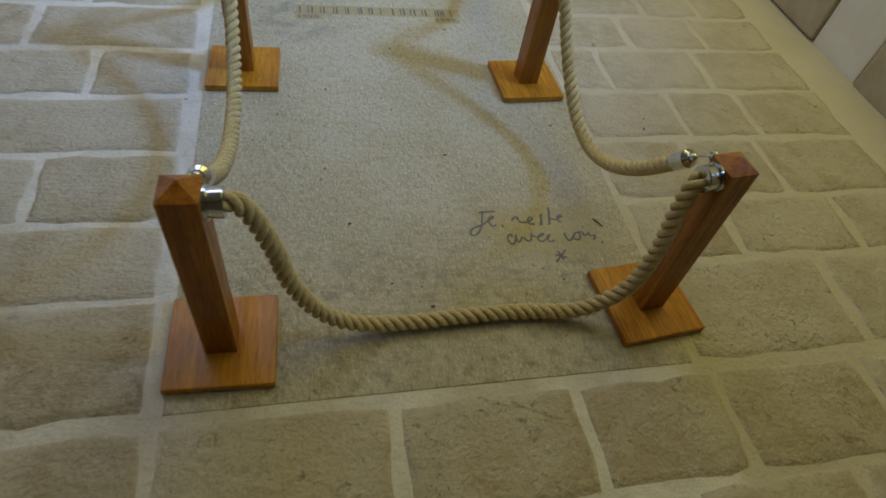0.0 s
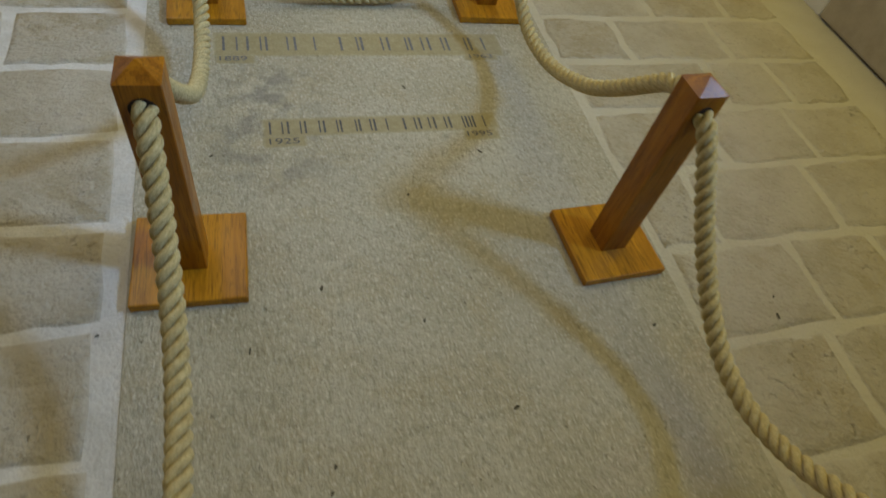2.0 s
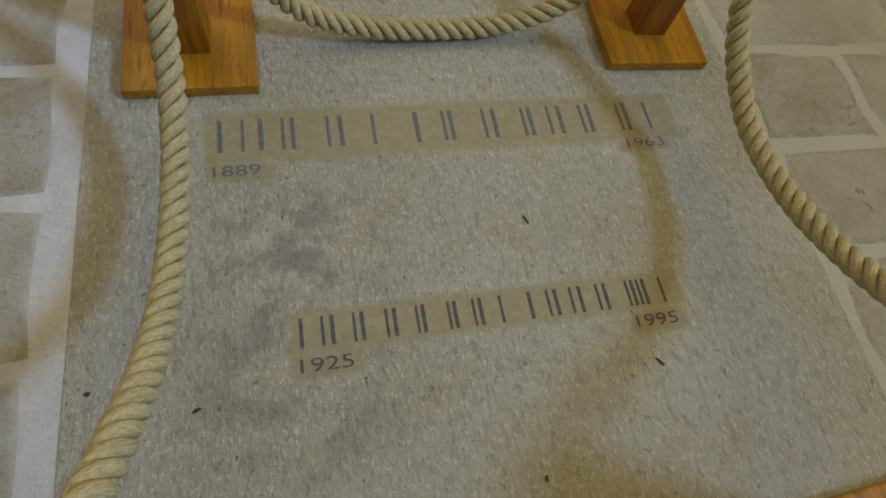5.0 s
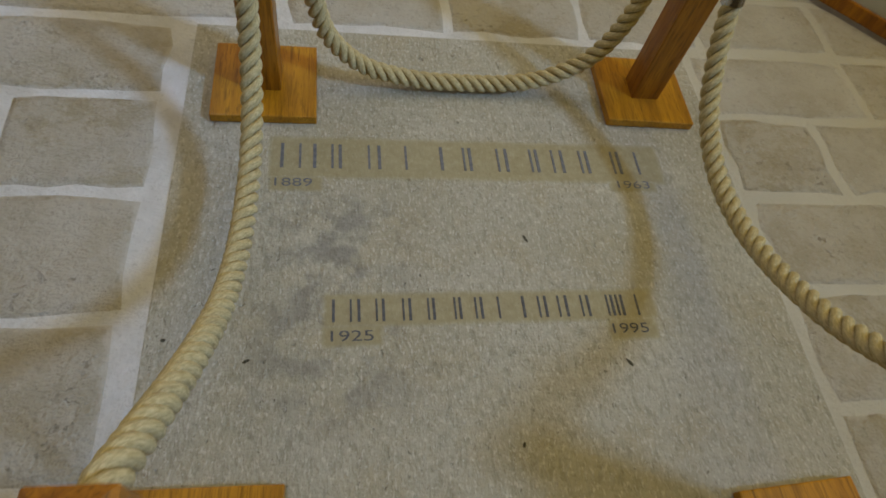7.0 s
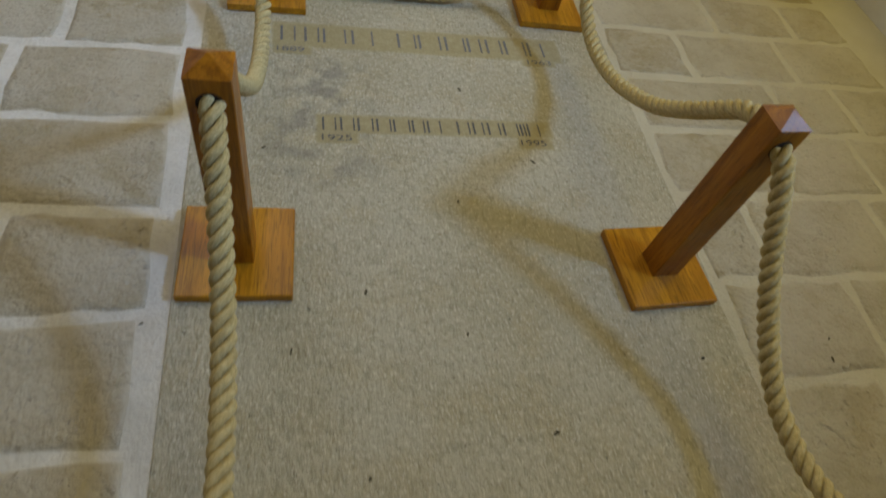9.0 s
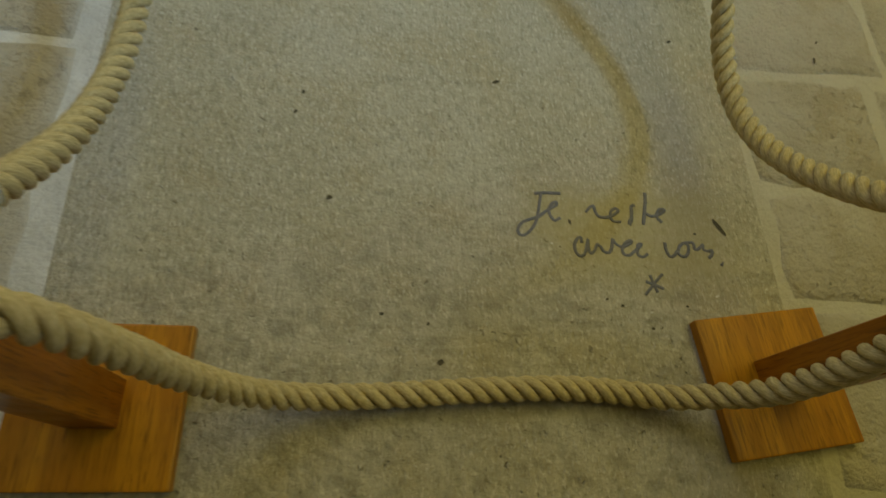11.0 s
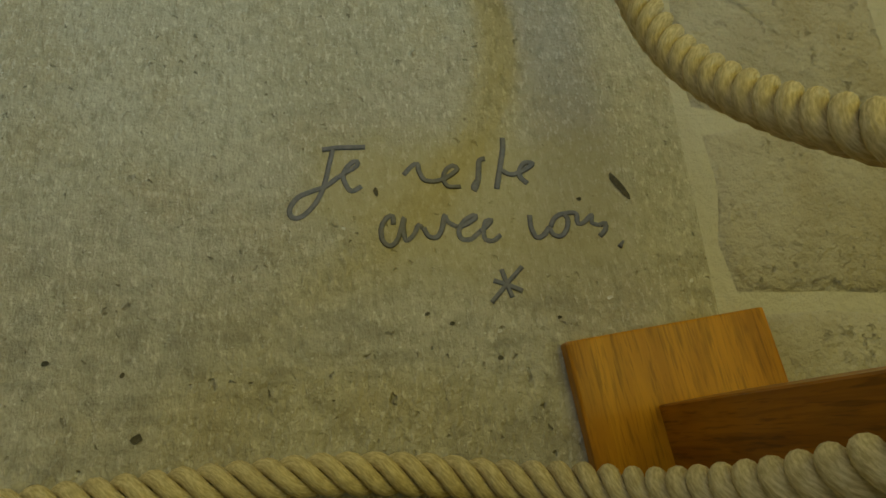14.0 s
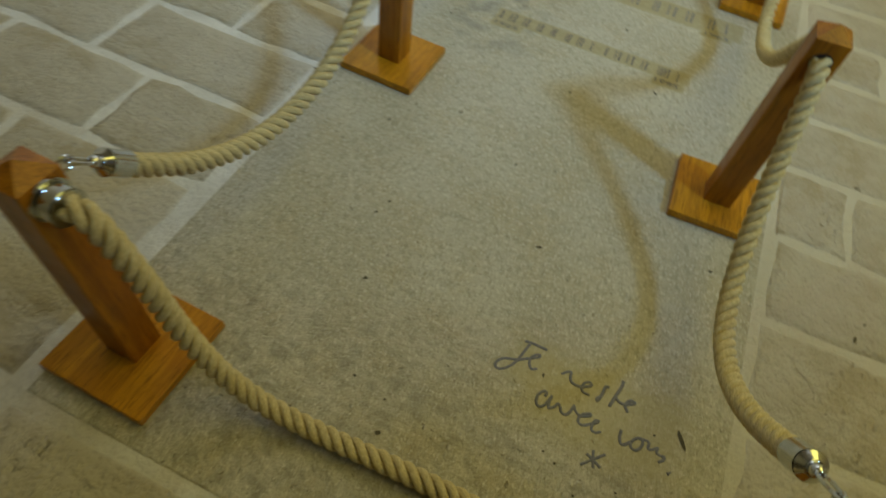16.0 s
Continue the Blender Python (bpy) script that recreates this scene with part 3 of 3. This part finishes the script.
barrier_rope([(1.0023, 0.1450, 0.352), (0.9993, 0.1841, 0.303), (0.9956, 0.2330, 0.246), (0.9913, 0.2901, 0.192), (0.9863, 0.3552, 0.148), (0.9813, 0.4204, 0.124),
              (0.9770, 0.4775, 0.120), (0.9720, 0.5427, 0.133), (0.9671, 0.6079, 0.168), (0.9621, 0.6731, 0.218), (0.9572, 0.7383, 0.281), (0.9528, 0.7954, 0.346),
              (0.9497, 0.8361, 0.388), (0.9480, 0.8589, 0.396)], ROPE_LABEL, hook_start=(1.0045, 0.0894, 0.412))
barrier_rope([(0.0994, 0.9522, 0.396), (0.1017, 0.9764, 0.386), (0.1055, 1.0168, 0.346), (0.1112, 1.0790, 0.283), (0.1162, 1.1380, 0.228), (0.1222, 1.2188, 0.162),
              (0.1272, 1.2996, 0.121), (0.1308, 1.3804, 0.102), (0.1332, 1.4612, 0.098), (0.1344, 1.5339, 0.109), (0.1349, 1.5986, 0.143), (0.1349, 1.6511, 0.200),
              (0.1348, 1.6834, 0.264), (0.1347, 1.6996, 0.326)], ROPE_LABEL, hook_end=(0.1345, 1.7240, 0.412))
barrier_rope([(0.9458, 0.9026, 0.396), (0.9452, 0.9378, 0.392), (0.9447, 0.9730, 0.371), (0.9434, 1.0610, 0.288), (0.9417, 1.1490, 0.216), (0.9398, 1.2370, 0.168),
              (0.9375, 1.3250, 0.134), (0.9348, 1.4130, 0.118), (0.9317, 1.5010, 0.123), (0.9284, 1.5890, 0.163), (0.9258, 1.6506, 0.228), (0.9244, 1.6858, 0.285),
              (0.9234, 1.7078, 0.335)], ROPE_LABEL, hook_end=(0.9210, 1.7450, 0.412))
barrier_rope([(0.1865, 1.7740, 0.408), (0.2018, 1.7750, 0.388), (0.2170, 1.7770, 0.300), (0.2350, 1.7780, 0.188), (0.2620, 1.7790, 0.116), (0.3250, 1.7800, 0.058),
              (0.4250, 1.7810, 0.030), (0.5200, 1.7830, 0.024), (0.6100, 1.7850, 0.026), (0.6920, 1.7880, 0.044), (0.7720, 1.7910, 0.100), (0.8120, 1.7930, 0.190),
              (0.8300, 1.7940, 0.320), (0.8450, 1.7950, 0.385), (0.8680, 1.7950, 0.408)],
             "thick twisted natural rope sagging on to the tomb slab")

# ---- wooden framed board on the floor by the east wall ----
def framed_board(a, b, h):
    """A framed panel standing on its lower rail, leaning back a little, with a strut behind."""
    thing = new("framed_board")
    a, b = Vector((*a, 0)), Vector((*b, 0))
    ang = math.degrees(math.atan2(b.y - a.y, b.x - a.x))
    w = (b - a).length
    thing.matrix_world = pose(a.x, a.y, 0, 0, 0, ang) @ pose(0, 0, 0, -8, 0, 0)
    tagged(thing, "brown wooden frame with a grey-green panel, standing on the floor", "board")
    part("bottom_rail", block(0, w, -0.012, 0.022, 0.012, 0.048, 0.004), WOOD_POST, thing)
    part("top_rail", block(0.036, w - 0.036, -0.012, 0.022, h - 0.04, h, 0.004), WOOD_POST, thing)
    part("stile", block(0, 0.034, -0.012, 0.022, 0.05, h, 0.004), WOOD_POST, thing)
    part("stile", block(w - 0.034, w, -0.012, 0.022, 0.05, h, 0.004), WOOD_POST, thing)
    part("panel", block(0.03, w - 0.03, 0.002, 0.01, 0.045, h - 0.03), BOARD, thing, "plain grey-green panel")
    part("foot", block(0.004, w - 0.004, -0.006, 0.018, -0.001, 0.0115), FOOT, thing, "grey foot strip")


framed_board((1.33, 2.41), (1.705, 2.00), 0.8)


# ---- floor stones: one piece each near the tomb, the rest in one sheet ----
def stone_outline(x0, x1, y0, y1, bm, rim, z=0.0):
    """One slightly uneven stone with a ragged rim and softly rounded edges."""
    def side(ax, ay, bx, by, n):
        return [(ax + (bx - ax) * i / n, ay + (by - ay) * i / n) for i in range(n)]
    pts = side(x0, y0, x1, y0, 5) + side(x1, y0, x1, y1, 3) + side(x1, y1, x0, y1, 5) + side(x0, y1, x0, y0, 3)
    cx, cy = (x0 + x1) / 2, (y0 + y1) / 2
    tilt = random.uniform(-0.004, 0.004), random.uniform(-0.004, 0.004)
    low, edge, inner = [], [], []
    for px, py in pts:
        corner = abs(px - cx) > (x1 - x0) * 0.49 and abs(py - cy) > (y1 - y0) * 0.49
        j = 0.002 if corner else 0.0
        px += random.uniform(-0.0075, 0.0075) - math.copysign(j, px - cx)
        py += random.uniform(-0.0075, 0.0075) - math.copysign(j, py - cy)
        h = z + (px - cx) * tilt[0] + (py - cy) * tilt[1]
        low.append(bm.verts.new((px, py, -0.006)))
        edge.append(bm.verts.new((px + (cx - px) * 0.022, py + (cy - py) * 0.032, h - 0.0010)))
        inner.append(bm.verts.new((px + (cx - px) * 0.13, py + (cy - py) * 0.20, h + random.uniform(0, 0.0012))))
    mid = bm.verts.new((cx, cy, z + random.uniform(0, 0.0015)))
    for v in low + edge:
        v[rim] = 1.0
    n = len(pts)
    for i in range(n):
        k = (i + 1) % n
        bm.faces.new((low[i], low[k], edge[k], edge[i]))
        bm.faces.new((edge[i], edge[k], inner[k], inner[i]))
        bm.faces.new((inner[i], inner[k], mid))


def row_cuts(a, b, known):
    """Joint places along one course between a and b, by the known ones and else about a foot apart."""
    marks = sorted([a, *[k for k in known if a < k < b], b])
    cuts = []
    for p, q in zip(marks, marks[1:]):
        inside = len(known) > 1 and min(known) <= p and q <= max(known)
        n = 1 if inside else max(1, round((q - p) / 0.36))
        cuts += [p] + [p + (q - p) * (i + random.uniform(-0.16, 0.16)) / n for i in range(1, n)]
    return cuts + [b]


# course lines south of the tomb, on its west and east sides and north of it, with the known cross joints of each course
SOUTH = (-2.39, -2.12, -1.88, -1.64, -1.38, -1.13, -0.88, -0.62, -0.372, -0.128)
WEST = (-0.128, 0.137, 0.350, 0.586, 0.820, 1.042, 1.284, 1.517, 1.740, 1.947)
EAST = (-0.128, 0.155, 0.366, 0.613, 0.850, 1.090, 1.310, 1.523, 1.740, 1.947)
NORTH = (1.947, 2.16, 2.38, 2.60, 2.82, 3.03, 3.25, 3.47, 3.69, 3.92, 4.19)
SOUTH_JOINTS = {-0.62: (0.20, 0.58, 0.95, 1.31), -0.372: (-0.44, -0.024, 0.405, 0.782, 1.104, 1.47)}
WEST_JOINTS = {-0.128: (-0.39,), 0.137: (-0.50,), 0.350: (-0.358,), 0.586: (-0.55,), 0.820: (-0.617, -0.313), 1.042: (-0.51,),
               1.284: (-0.77, -0.39), 1.517: (-0.597,), 1.740: (-0.41,)}
EAST_JOINTS = {-0.128: (1.55,), 0.155: (1.36,), 0.366: (1.62,), 0.613: (1.42,), 0.850: (1.25, 1.62), 1.090: (1.41, 1.71),
               1.310: (1.55, 1.78), 1.523: (1.325, 1.685), 1.740: (1.50, 1.80)}
NORTH_JOINTS = {1.947: (-0.436, 0.16, 0.52, 0.84, 1.13, 1.50)}
J = 0.0085
rest = bmesh.new()
rest_rim = rest.verts.layers.float.new("rim")


def lay_courses(lines, joints, a, b):
    """Stones of one stretch of floor between a and b, course by course."""
    for c0, c1 in zip(lines, lines[1:]):
        cuts = row_cuts(a, b, [k for k in joints.get(c0, ()) if a < k < b])
        for p, q in zip(cuts, cuts[1:]):
            y0, y1 = c0 + J, c1 - J
            if lines is SOUTH and c1 == SOUTH[-1]:
                y1 = SY0 - 0.026
            if lines is NORTH and c0 == NORTH[0]:
                y0 = SY1 + 0.022
            z = random.uniform(-0.0006, 0.0012)
            if -1.3 < (p + q) / 2 < 2.7 and -0.95 < (y0 + y1) / 2 < 2.9:
                bm = bmesh.new()
                rim = bm.verts.layers.float.new("rim")
                stone_outline(p + J, q - J, y0, y1, bm, rim, z)
                part("floor_stone", bm, STONE, floor, "", True)
            else:
                stone_outline(p + J, q - J, y0, y1, rest, rest_rim, z)


lay_courses(SOUTH, SOUTH_JOINTS, X0 + 0.01, PX - 0.19)
lay_courses(WEST, WEST_JOINTS, X0 + 0.01, SX0 - 0.030)
lay_courses(EAST, EAST_JOINTS, SX1 + 0.012, PX - 0.19)
lay_courses(NORTH, NORTH_JOINTS, X0 + 0.01, PX - 0.19)
tagged(part("far_floor_stones", rest, STONE, floor, "", True), "worn limestone paving further off", kind="stuff")
